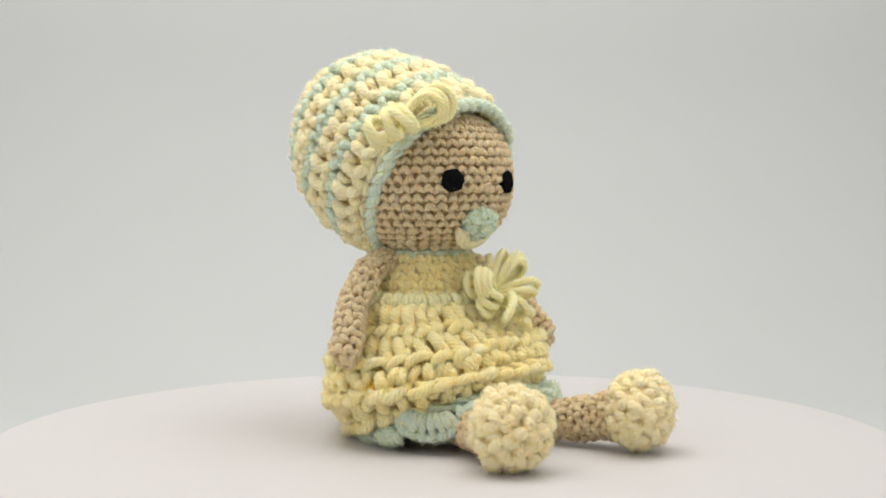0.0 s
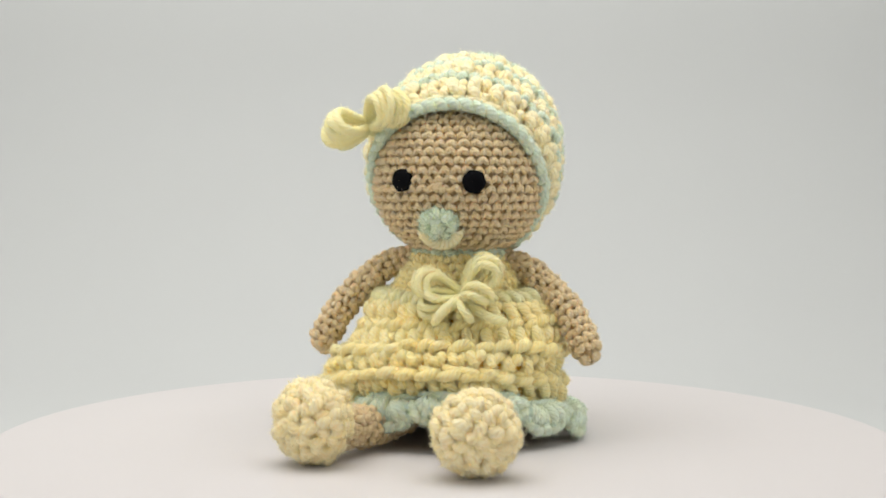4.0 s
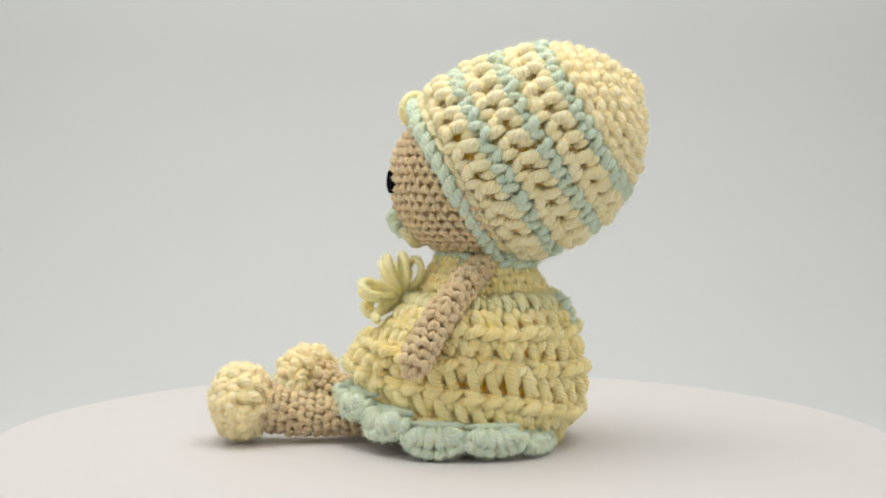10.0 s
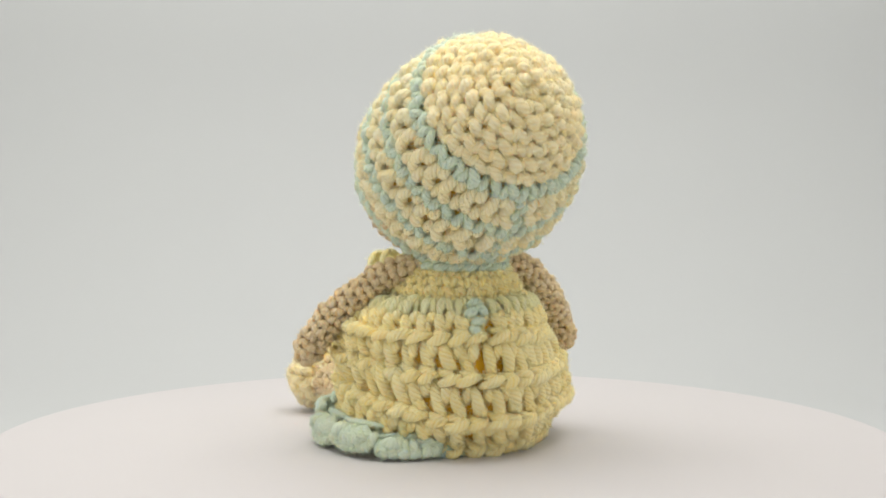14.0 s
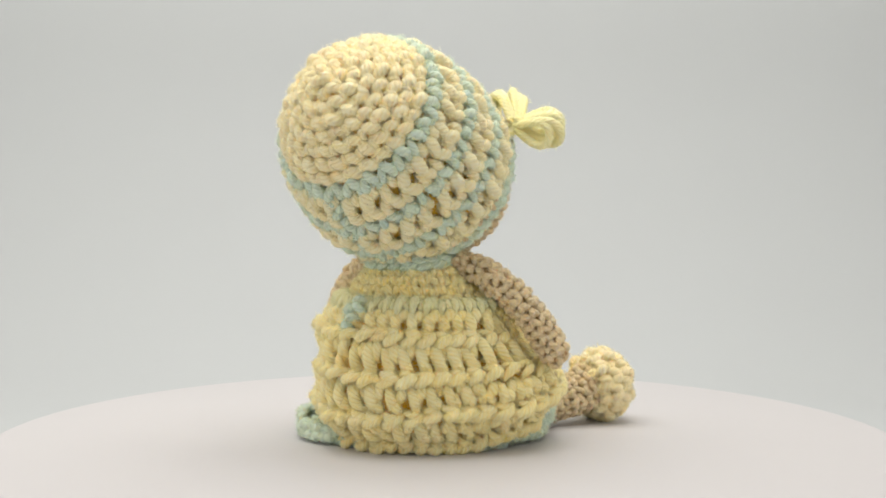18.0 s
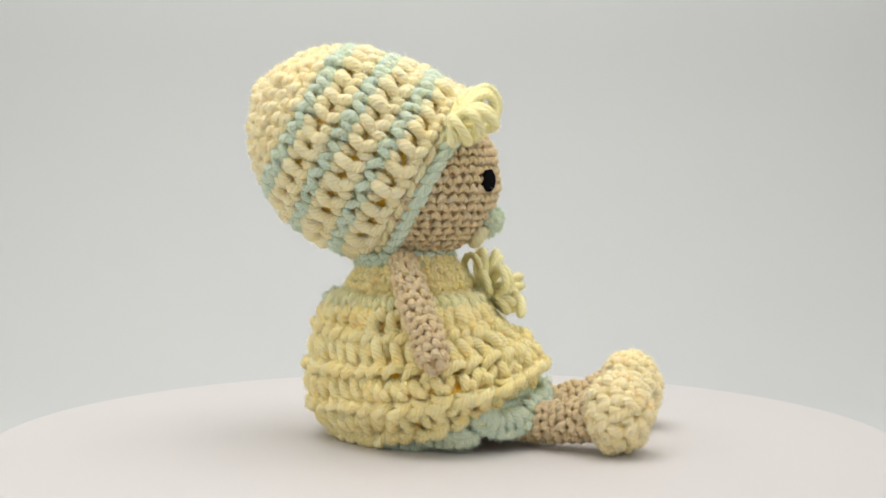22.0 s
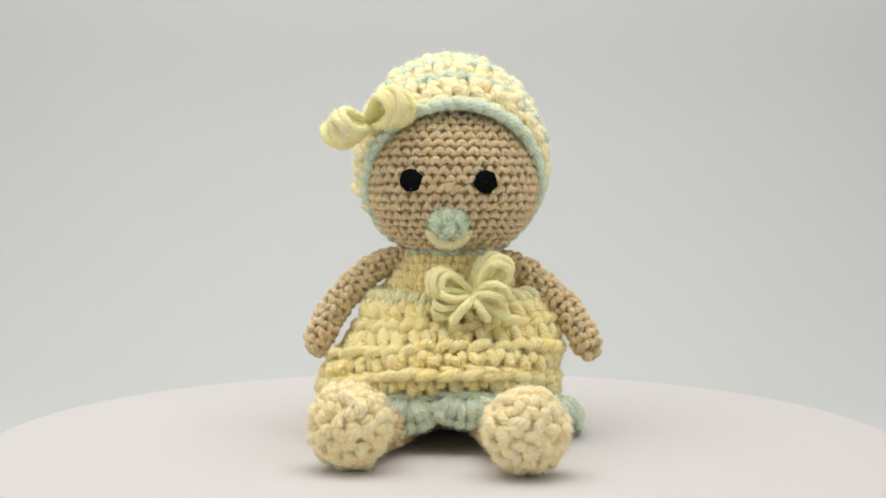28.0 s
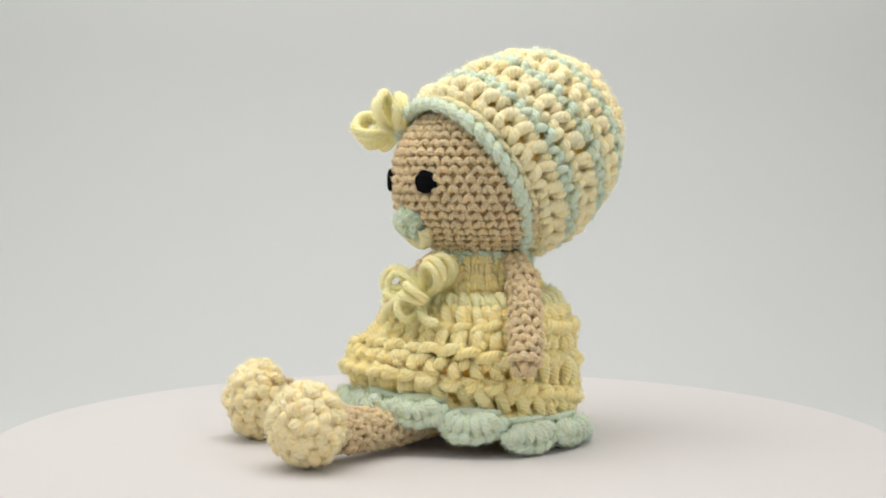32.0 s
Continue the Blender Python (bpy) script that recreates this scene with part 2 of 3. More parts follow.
class Limb:
    """A bent round limb along a path with a radius for every point; s is metres along it."""

    def __init__(self, points, radii, n=80):
        p = smooth_path(np.c_[np.asarray(points, float), np.asarray(radii, float)], n)
        self.p, self.r = p[:, :3], p[:, 3]
        self.d = np.concatenate([[0], np.cumsum(np.linalg.norm(np.diff(self.p, axis=0), axis=1))])
        self.t = unit(np.gradient(self.p, axis=0))
        self.b = unit(np.cross(self.t, np.array([0.05, 0.2, 1.0])))
        self.c = np.cross(self.b, self.t)

    def radius(self, s):
        return np.interp(s, self.d, self.r)

    def pick(self, table, s):
        return np.stack([np.interp(s, self.d, table[:, i]) for i in range(3)], -1)

    def normal(self, u, s):
        u, s = np.broadcast_arrays(np.asarray(u, float), np.asarray(s, float))
        an = 2 * math.pi * u
        return unit(np.cos(an)[..., None] * self.pick(self.b, s) + np.sin(an)[..., None] * self.pick(self.c, s))

    def at(self, u, s, out=0.0):
        u, s = np.broadcast_arrays(np.asarray(u, float), np.asarray(s, float))
        return self.pick(self.p, s) + (self.radius(s) + out)[..., None] * self.normal(u, s)


def skin(acc, surf, s0, s1, out, mat, n=40, m=64):
    """The plain under-surface of a stitched form."""
    s = np.linspace(s0, s1, n)
    u = np.arange(m) / m
    pts = surf.at(u[None, :], s[:, None], out)
    uv = np.zeros((1, n, m + 1, 2))
    uv[0, :, :, 0] = s[:, None]
    uv[0, :, :, 1] = np.arange(m + 1) / m * 0.001
    acc.grid(pts[None], uv, mat)


def vee_row(acc, surf, s, ds, n, r, mat, off=0.0, spread=0.40, meet=0.13, out=0.0, keep=None, up=1, bulge=0.7, jitter=0.00018, sink=None):
    """One row of single crochet: n little vees side by side."""
    u = (np.arange(n) + off) / n
    if keep is not None:
        u = u[keep(surf.at(u, s))]
    if not len(u):
        return
    for side in (-1, 1):
        p0 = surf.at(u + side * spread / n, s + up * 0.5 * ds, out)
        p1 = surf.at(u + side * meet / n, s - up * 0.46 * ds, out)
        strands(acc, p0, p1, surf.normal(u + side * 0.25 / n, s), r, r * bulge, mat, jitter=jitter, sink=sink)


def thing(name, label, category, **more):
    ob = new(name)
    ob.empty_display_size = 0.02
    return tagged(ob, label, category, **more)


# ---------------------------------------------------------------- light tent
def build_tent():
    def sheet(name, rows, mat):
        acc = Acc()
        pts = np.asarray(rows, float)[None]
        acc.grid(pts, np.zeros((1, pts.shape[1], pts.shape[2] + 1, 2)), mat, wrap=False)
        return acc.link(name)

    # a sheet sweeps from the floor up the rear wall in one curve
    floor_z, back, bend, half = -0.032, 0.46, 0.22, 0.46
    path = [(-0.9, floor_z), (-0.4, floor_z), (0.0, floor_z), (back - bend, floor_z)]
    for i in range(1, 19):
        a = math.radians(i * 5)
        path.append((back - bend + bend * math.sin(a), floor_z + bend - bend * math.cos(a)))
    path += [(back, 0.35), (back, 0.60)]
    xs = np.linspace(-half, half, 13)
    rows = [[(x, y, z) for x in xs] for y, z in path]
    sw = sheet("backdrop", rows, CLOTH)
    tagged(sw, "seamless white photo backdrop sheet, curved up at the rear", "backdrop", kind="structure")
    box = [("wall_left", (-half - 0.012, -0.9, -0.045), (-half - 0.002, back + 0.01, 0.61)),
           ("wall_right", (half + 0.002, -0.9, -0.045), (half + 0.012, back + 0.01, 0.61)),
           ("wall_front", (-half, -0.912, -0.045), (half, -0.902, 0.61)),
           ("wall_rear", (-half, back + 0.004, -0.045), (half, back + 0.014, 0.61)),
           ("floor", (-half, -0.9, -0.06), (half, back, -0.045)),
           ("ceiling", (-half, -0.9, 0.612), (half, back, 0.622))]
    for name, lo, hi in box:
        bm = bmesh.new()
        bmesh.ops.create_cube(bm, size=1)
        for v in bm.verts:
            v.co = [(lo[i] + hi[i]) / 2 + v.co[i] * (hi[i] - lo[i]) for i in range(3)]
        me = bpy.data.meshes.new(name)
        bm.to_mesh(me)
        bm.free()
        me.materials.append(TENT)
        tagged(new(name, me), "white fabric side of the light tent", name.split("_")[0], kind="structure")


def build_turntable():
    root = thing("turntable", "round white plastic turntable under the crochet doll", "turntable")
    for name, rows, mat in (
            ("plate", [(0.0, 0.0), (0.0, 0.1625), (-0.0006, 0.1655), (-0.002, 0.167), (-0.0045, 0.1672), (-0.006, 0.166), (-0.0065, 0.1)], PLATE),
            ("base", [(-0.0068, 0.0), (-0.0068, 0.118), (-0.010, 0.12), (-0.029, 0.122), (-0.0318, 0.12), (-0.0318, 0.0)], GREY)):
        acc = Acc()
        m = 192
        an = np.linspace(0, 2 * math.pi, m, endpoint=False)
        pts = np.array([[(r * math.cos(a), r * math.sin(a), z) for a in an] for z, r in rows])
        acc.grid(pts[::-1][None], np.zeros((1, len(rows), m + 1, 2)), mat)
        acc.link(name, root)
    return root


# ---------------------------------------------------------------- the doll
HEAD_O = np.array([0.003, 0.0130, 0.0940])
BON_O = np.array([0.003, 0.0072, 0.0905])
BON_A = unit(np.array([0.0, 0.863, 0.505]))
BON_W = unit(np.array([0.0, 0.505, -0.863]))
BON_X = np.array([0.98, 0.0, 0.0])


def ball_profile(rz, rr, power=2.2, n=13):
    rows = []
    for i in range(n):
        a = math.pi * i / (n - 1) - math.pi / 2
        c, s = abs(math.cos(a)), math.sin(a)
        rows.append((rz * math.copysign(abs(s) ** (2 / power), s), rr * c ** (2 / power)))
    return rows


def build_doll():
    acc = Acc()
    head = Round(ball_profile(0.0275, 0.0316), HEAD_O, (0, 0, 1), (1, 0, 0), (0, 1, 0))
    total = head.d[-1]
    # darker tan under-layer paints shade between the rows of face stitches
    skin(acc, head, 0.0004, total - 0.0004, -0.0007, TAN_GAP_SHADE)
    rows = int(total / 0.00325)
    ds = total / rows
    front = lambda p: (p - BON_O) @ BON_A < 0.006
    for i in range(1, rows - 1):
        s = (i + 0.5) * ds
        n = max(6, int(2 * math.pi * head.radius(s) / 0.0041))
        vee_row(acc, head, s, ds * 0.86, n, 0.00112, TAN, off=0.5 * (i % 2), keep=front, spread=0.62, meet=0.03, out=-0.0007, bulge=1.0, jitter=0.00024)
    # neck and torso below the dress
    torso = Round([(0.0, 0.0), (0.0, 0.024), (0.02, 0.029), (0.04, 0.026), (0.056, 0.019), (0.063, 0.013), (0.067, 0.011)],
                  (0.002, 0.012, 0.004), (0, 0, 1), (1, 0, 0), (0, 1, 0))
    skin(acc, torso, 0.001, torso.d[-1], -0.001, TAN_GAP_SHADE, 30, 40)
    # arms
    for pts in ([(0.016, 0.017, 0.0640), (0.027, 0.0130, 0.0612), (0.0385, 0.0070, 0.0528), (0.0470, 0.0010, 0.0430), (0.0525, -0.0035, 0.0325)],
                [(-0.014, 0.0150, 0.0650), (-0.0255, 0.0132, 0.0612), (-0.0360, 0.0098, 0.0525), (-0.0425, 0.0062, 0.0435), (-0.0475, 0.0030, 0.0338)]):
        pts = np.array(pts)
        tip = pts[-1] + unit(pts[-1] - pts[-2]) * 0.0042
        limb = Limb([*pts, tip], [0.0038, 0.0040, 0.0043, 0.0044, 0.0040, 0.0008])
        # arm under-layer, darker so that the stitch gaps look shaded
        skin(acc, limb, 0.0, limb.d[-1], -0.0006, TAN_GAP_SHADE, 30, 20)
        n_rows = int(limb.d[-1] / 0.0031)
        for i in range(n_rows):
            s = (i + 0.5) * limb.d[-1] / n_rows
            n = max(4, round(2 * math.pi * limb.radius(s) / 0.0034))
            vee_row(acc, limb, s, 0.0029, n, 0.00128, TAN, off=0.43 * i, up=-1, spread=0.62, meet=0.02, out=-0.0006, bulge=0.85, jitter=0.00040)
    # legs and round cream feet
    for hip, knee, foot in (((0.012, -0.014, 0.0105), (0.0165, -0.038, 0.0088), (0.0232, -0.0705, 0.0146)),
                            ((-0.012, -0.012, 0.0105), (-0.0205, -0.032, 0.0086), (-0.0332, -0.0600, 0.0144))):
        hip, knee, foot = np.array(hip), np.array(knee), np.array(foot)
        way = unit((foot - knee) * np.array([1, 1, 0.25]))
        limb = Limb([hip, knee, foot - way * 0.014 + np.array([0, 0, -0.003]), foot - way * 0.004], [0.0062, 0.0058, 0.0068, 0.0085])
        # leg under-layer with gap shade in its colour
        skin(acc, limb, 0.0, limb.d[-1], -0.0006, TAN_GAP_SHADE, 30, 24)
        n_rows = int(limb.d[-1] / 0.0031)
        for i in range(n_rows):
            s = (i + 0.5) * limb.d[-1] / n_rows
            n = max(6, round(2 * math.pi * limb.radius(s) / 0.0034))
            vee_row(acc, limb, s, 0.0029, n, 0.00128, TAN, off=0.43 * i, up=-1, spread=0.62, meet=0.02, out=-0.0006, bulge=0.85, jitter=0.00040)
        side = unit(np.cross(way, [0, 0, 1]))
        ball = Round(ball_profile(0.0095, 0.0129, 2.4), foot, way, side, np.cross(side, way))
        # foot under-layer, coloured deeper to shade the gaps between stitches
        skin(acc, ball, 0.0003, ball.d[-1] - 0.0003, -0.0009, WARM_GAP_SHADE, 24, 32)
        n_rows = 8
        for i in range(n_rows):
            s = (i + 0.62) * ball.d[-1] / n_rows
            n = max(3, round(2 * math.pi * ball.radius(s) / 0.0060))
            vee_row(acc, ball, s, 0.0060, n, 0.00195, WARM, off=0.4 * i + 0.1, spread=0.60, meet=0.02, out=-0.0018, bulge=0.95, jitter=0.0005)
    # embroidered black eyes and a small stitched nose
    for x in (-0.0128, 0.0133):
        c = np.array([x, 0, 0.0937 if x < 0 else 0.0932])
        dx = (c[0] - HEAD_O[0]) / 0.0318
        y = HEAD_O[1] - 0.0318 * math.sqrt(max(0.0, 1 - dx * dx)) - 0.0003
        n = unit(np.array([c[0] - HEAD_O[0], y - HEAD_O[1], 0.0]))
        c = np.array([c[0], y, c[2]])
        ex, ez = unit(np.cross(n, [0, 0, -1.0])), np.array([0, 0, 1.0])
        a = np.linspace(0, 2 * math.pi, 16, endpoint=False)
        lump = 1 + 0.05 * np.cos(6 * a + x * 100)
        rings = [(0.0, -0.001), (1.0, -0.001), (1.02, 0.0010), (0.93, 0.0015), (0.6, 0.0019), (0.02, 0.0020)]
        pts = np.array([[c + n * h + 0.0041 * f * l * (math.cos(t) * ex + math.sin(t) * ez) for t, l in zip(a, lump)] for f, h in rings])
        acc.grid(pts[::-1][None], np.zeros((1, len(rings), 17, 2)), BLACK)
    nose = np.array([0.0005, HEAD_O[1] - 0.0322, 0.0915])
    for k in range(3):
        strands(acc, nose + np.array([-0.0021, 0, 0.0008 * (k - 1) - 0.0004]), nose + np.array([0.0021, 0, 0.0008 * (k - 1) + 0.0004]),
                np.array([0.0, -1, 0]), 0.0006, 0.0006, TAN, jitter=0.0001)
    doll = acc.link("doll")
    return tagged(doll, "tan crochet baby doll with cream feet sitting on the turntable", "doll")


# ---------------------------------------------------------------- bonnet
def bow_loop(parent, name, knot, way, across, length, high, wide, r, count, fan=0.0, wild=0.03):
    """One bow loop: turns of yarn side by side, narrow at the knot and spread along across at the tip, round an opening."""
    acc = Acc()
    knot, way = np.asarray(knot, float), unit(np.asarray(way, float))
    across = np.asarray(across, float)
    across = unit(across - way * np.dot(across, way))
    rise = np.cross(across, way)
    t = np.linspace(0, 1, 40)
    for f in np.linspace(-1, 1, count):
        size = 1 + rng.normal(0, 0.06) - 0.10 * f * f
        a = math.radians(fan * f) + rng.normal(0, wild)
        w, o = way * math.cos(a) + across * math.sin(a), across * math.cos(a) - way * math.sin(a)
        v = unit(rise + o * rng.normal(0, wild * 3))
        out = (0.5 - 0.5 * np.cos(2 * math.pi * t)) ** 0.75
        along = length * size * out
        open_ = high * size * np.sin(2 * math.pi * t) * (0.35 + 0.65 * out)
        shift = (wide * f + rng.normal(0, 0.0004)) * np.sqrt(out)
        bend = rng.normal(0, 0.0007) * np.sin(math.pi * t)
        path = knot + along[:, None] * w + open_[:, None] * v + (shift + bend)[:, None] * o
        tube(acc, path, r * rng.uniform(0.94, 1.06), LEMON)
    return acc.link(name, parent)


def build_bonnet():
    root = thing("bonnet", "cream and mint striped crochet bonnet on the doll's head", "bonnet")
    surf = Round([(0.0, 0.0312), (0.004, 0.0342), (0.0083, 0.0358), (0.016, 0.0362), (0.024, 0.0362), (0.033, 0.0352), (0.041, 0.0337),
                  (0.0485, 0.0308), (0.055, 0.0268), (0.0610, 0.0213), (0.0655, 0.0155), (0.0690, 0.0093), (0.0712, 0.0040), (0.0720, 0.0)],
                 BON_O, BON_A, BON_X, BON_W, [(0.0, -0.0032), (0.008, -0.0018), (0.024, -0.0002), (0.041, 0.0002), (0.052, -0.0004), (0.074, -0.0006)])
    acc = Acc()
    # added backing in the gap colour, so holes read as golden shade
    skin(acc, surf, 0.0, surf.d[-1] - 0.0003, -0.0030, CREAM_GAP_SHADE, 60, 96)
    skin(acc, surf, 0.056, surf.d[-1] - 0.0003, -0.0020, CREAM_GAP_SHADE, 30, 64)
    acc.link("shade_backing", root)
    n = 28
    # mint edging: a chain of flat vees
    acc = Acc()
    e = 44
    u = np.arange(e) / e
    strands(acc, surf.at(u - 0.30 / e, 0.0024, -0.0002), surf.at(u + 1.05 / e, 0.0, 0.0002) - BON_A * 0.0014, surf.normal(u, 0.002), 0.00205, 0.0013, MINT, jitter=0.0002, sink=0.0008)
    m = 120
    u = np.arange(m) / m
    tube(acc, surf.at(u, np.full(m, 0.0004), -0.0004), 0.0016, MINT, closed=True)
    acc.link("edging", root, "mint chain-stitch edging")
    # a narrow cream row behind the edging
    acc = Acc()
    u = (np.arange(n) + 0.2) / n
    strands(acc, surf.at(u - 0.62 / n, 0.0034, -0.0016), surf.at(u + 0.58 / n, 0.0046, -0.0014), surf.normal(u, 0.0040), 0.0015, 0.0010, CREAM)
    tagged(acc.link("foundation", root), kind="stuff")
    s = 0.0058
    tall, thin = 0.0110, 0.0052

    def wob(k, amount):
        return rng.normal(0, amount, k)

    for b in range(3):
        # cream stitches: a fat strand from the crown side bends back into a second one, like a tick; a round hole opens between two ticks
        acc = Acc()
        u = (np.arange(n) + 0.37 * b) / n
        uc = u + wob(n, 0.05) / n
        mid = s + tall / 2
        for d0, e0, d1, e1, r, lift in ((0.16, 1.16, -0.22, 0.20, 0.00228, 0.0034), (-0.22, 0.46, 0.34, -0.06, 0.00212, 0.0030), (0.56, 1.16, 0.44, 0.62, 0.00185, 0.0025), (0.60, 0.46, 0.64, -0.20, 0.00182, 0.0026)):
            p0 = surf.at(uc + (d0 + wob(n, 0.05)) / n, s + tall * e0 + wob(n, 0.0003), -0.0032)
            p1 = surf.at(uc + (d1 + wob(n, 0.05)) / n, s + tall * e1 + wob(n, 0.0003), -0.0032)
            strands(acc, p0, p1, surf.normal(u, mid), r, lift, CREAM, jitter=0.0002)
        tagged(acc.link("cream_band", root), kind="stuff")
        s += tall
        acc = Acc()
        for d0, e0, d1, e1, r, lift in ((-0.48, 1.15, 0.14, 0.16, 0.00165, 0.0028), (0.54, 1.02, 0.20, -0.22, 0.00158, 0.0027), (-0.12, 0.60, -0.06, -0.22, 0.00145, 0.0022)):
            p0 = surf.at(uc + (d0 + wob(n, 0.06)) / n, s + thin * e0 + wob(n, 0.0003), -0.0024)
            p1 = surf.at(uc + (d1 + wob(n, 0.06)) / n, s + thin * e1 + wob(n, 0.0003), -0.0024)
            strands(acc, p0, p1, surf.normal(u, s + thin / 2), r, lift, MINT, jitter=0.00025)
        # the mint yarn carried across the cream row at the join
        k = np.arange(4)
        p = 0.262 - 0.004 * b + np.array([0.004, -0.006, 0.005, -0.003])
        e = s - tall + 0.0005 + k * tall / 4
        strands(acc, surf.at(p - 0.008, e, -0.0010), surf.at(p + 0.008, e + 0.0026, -0.0008), surf.normal(p, e), 0.0014, 0.0014, MINT, jitter=0.0003)
        tagged(acc.link("mint_band", root, "mint crochet stripe"), kind="stuff")
        s += thin
    # crown: rings of single crochet closing to the tip
    acc = Acc()
    left = surf.d[-1] - s
    rings = round(left / 0.0048)
    for i in range(rings):
        ss = s + (i + 0.5) * left / rings
        k = max(3, round(2 * math.pi * surf.radius(ss) / 0.0056))
        u = (np.arange(k) + 0.3 * i) / k
        for d0, e0, d1, e1, r, lift in ((-0.66, 0.0021, 0.36, -0.0023, 0.00205, 0.0030), (0.80, 0.0028, 0.16, -0.0022, 0.00185, 0.0024)):
            strands(acc, surf.at(u + d0 / k, np.minimum(ss + e0, surf.d[-1]), -0.0034), surf.at(u + d1 / k, ss + e1, -0.0034), surf.normal(u, ss), r, lift, WARM, jitter=0.00022)
    tagged(acc.link("crown", root), kind="stuff")
    # chin strap round the neck
    acc = Acc()
    e = 20
    for z0, z1, off in ((0.0676, 0.0660, 0.0), (0.0638, 0.0654, 0.5)):
        an = 2 * math.pi * (np.arange(e) + off) / e
        ends = []
        for d, z in ((-0.62, z0), (0.62, z1)):
            b = an + d * 2 * math.pi / e
            ends.append(np.stack([0.0025 + 0.0158 * np.cos(b), 0.0155 + 0.0161 * np.sin(b), z - 0.0006 * np.sin(b)], -1))
        strands(acc, *ends, np.stack([np.cos(an), np.sin(an), 0 * an], -1), 0.0016, 0.0012, MINT, sink=0.0006)
    acc.link("chin_strap", root, "braided mint chin strap")
    # bow at the temple
    centre = np.array([-0.0276, -0.0030, 0.1130])
    bow = Acc()
    strands(bow, centre + np.array([0.0012, 0.001, -0.0026]), centre + np.array([-0.0012, 0.001, 0.0026]), np.array([-0.6, -0.75, 0.2]), 0.0021, 0.0016, LEMON)
    strands(bow, centre + np.array([0.0004, 0.001, -0.0026]), centre + np.array([0.0016, 0.001, 0.0026]), np.array([-0.6, -0.75, 0.2]), 0.0018, 0.0014, LEMON)
    bow = bow.link("bow", root, "pale yellow yarn bow")
    bow_loop(bow, "loop", centre, (-0.84, -0.50, -0.06), (0.45, -0.75, 0.40), 0.0172, 0.0064, 0.0036, 0.00158, 6, 20, 0.07)
    bow_loop(bow, "loop", centre, (0.58, -0.62, 0.46), (-0.60, -0.80, 0.05), 0.0190, 0.0068, 0.0032, 0.00150, 6, 8, 0.05)
    return root


# ---------------------------------------------------------------- dress
Z_AT = [0.0008, 0.0068, 0.0130, 0.0190, 0.0254, 0.0315, 0.0357, 0.0405, 0.0461, 0.0500, 0.0535]
RIGHT = [0.030, 0.038, 0.0425, 0.0445, 0.0445, 0.0395, 0.0350, 0.0328, 0.0318, 0.0308, 0.0280]
LEFT = [0.038, 0.043, 0.0432, 0.0425, 0.0435, 0.0448, 0.0450, 0.0438, 0.0408, 0.0385, 0.0335]
FRONT = [0.022, 0.025, 0.027, 0.0310, 0.0368, 0.0368, 0.0320, 0.0215, 0.0172, 0.0160, 0.0145]
BACK = [0.040, 0.048, 0.0515, 0.0525, 0.0520, 0.0508, 0.0500, 0.0488, 0.0475, 0.0455, 0.0405]


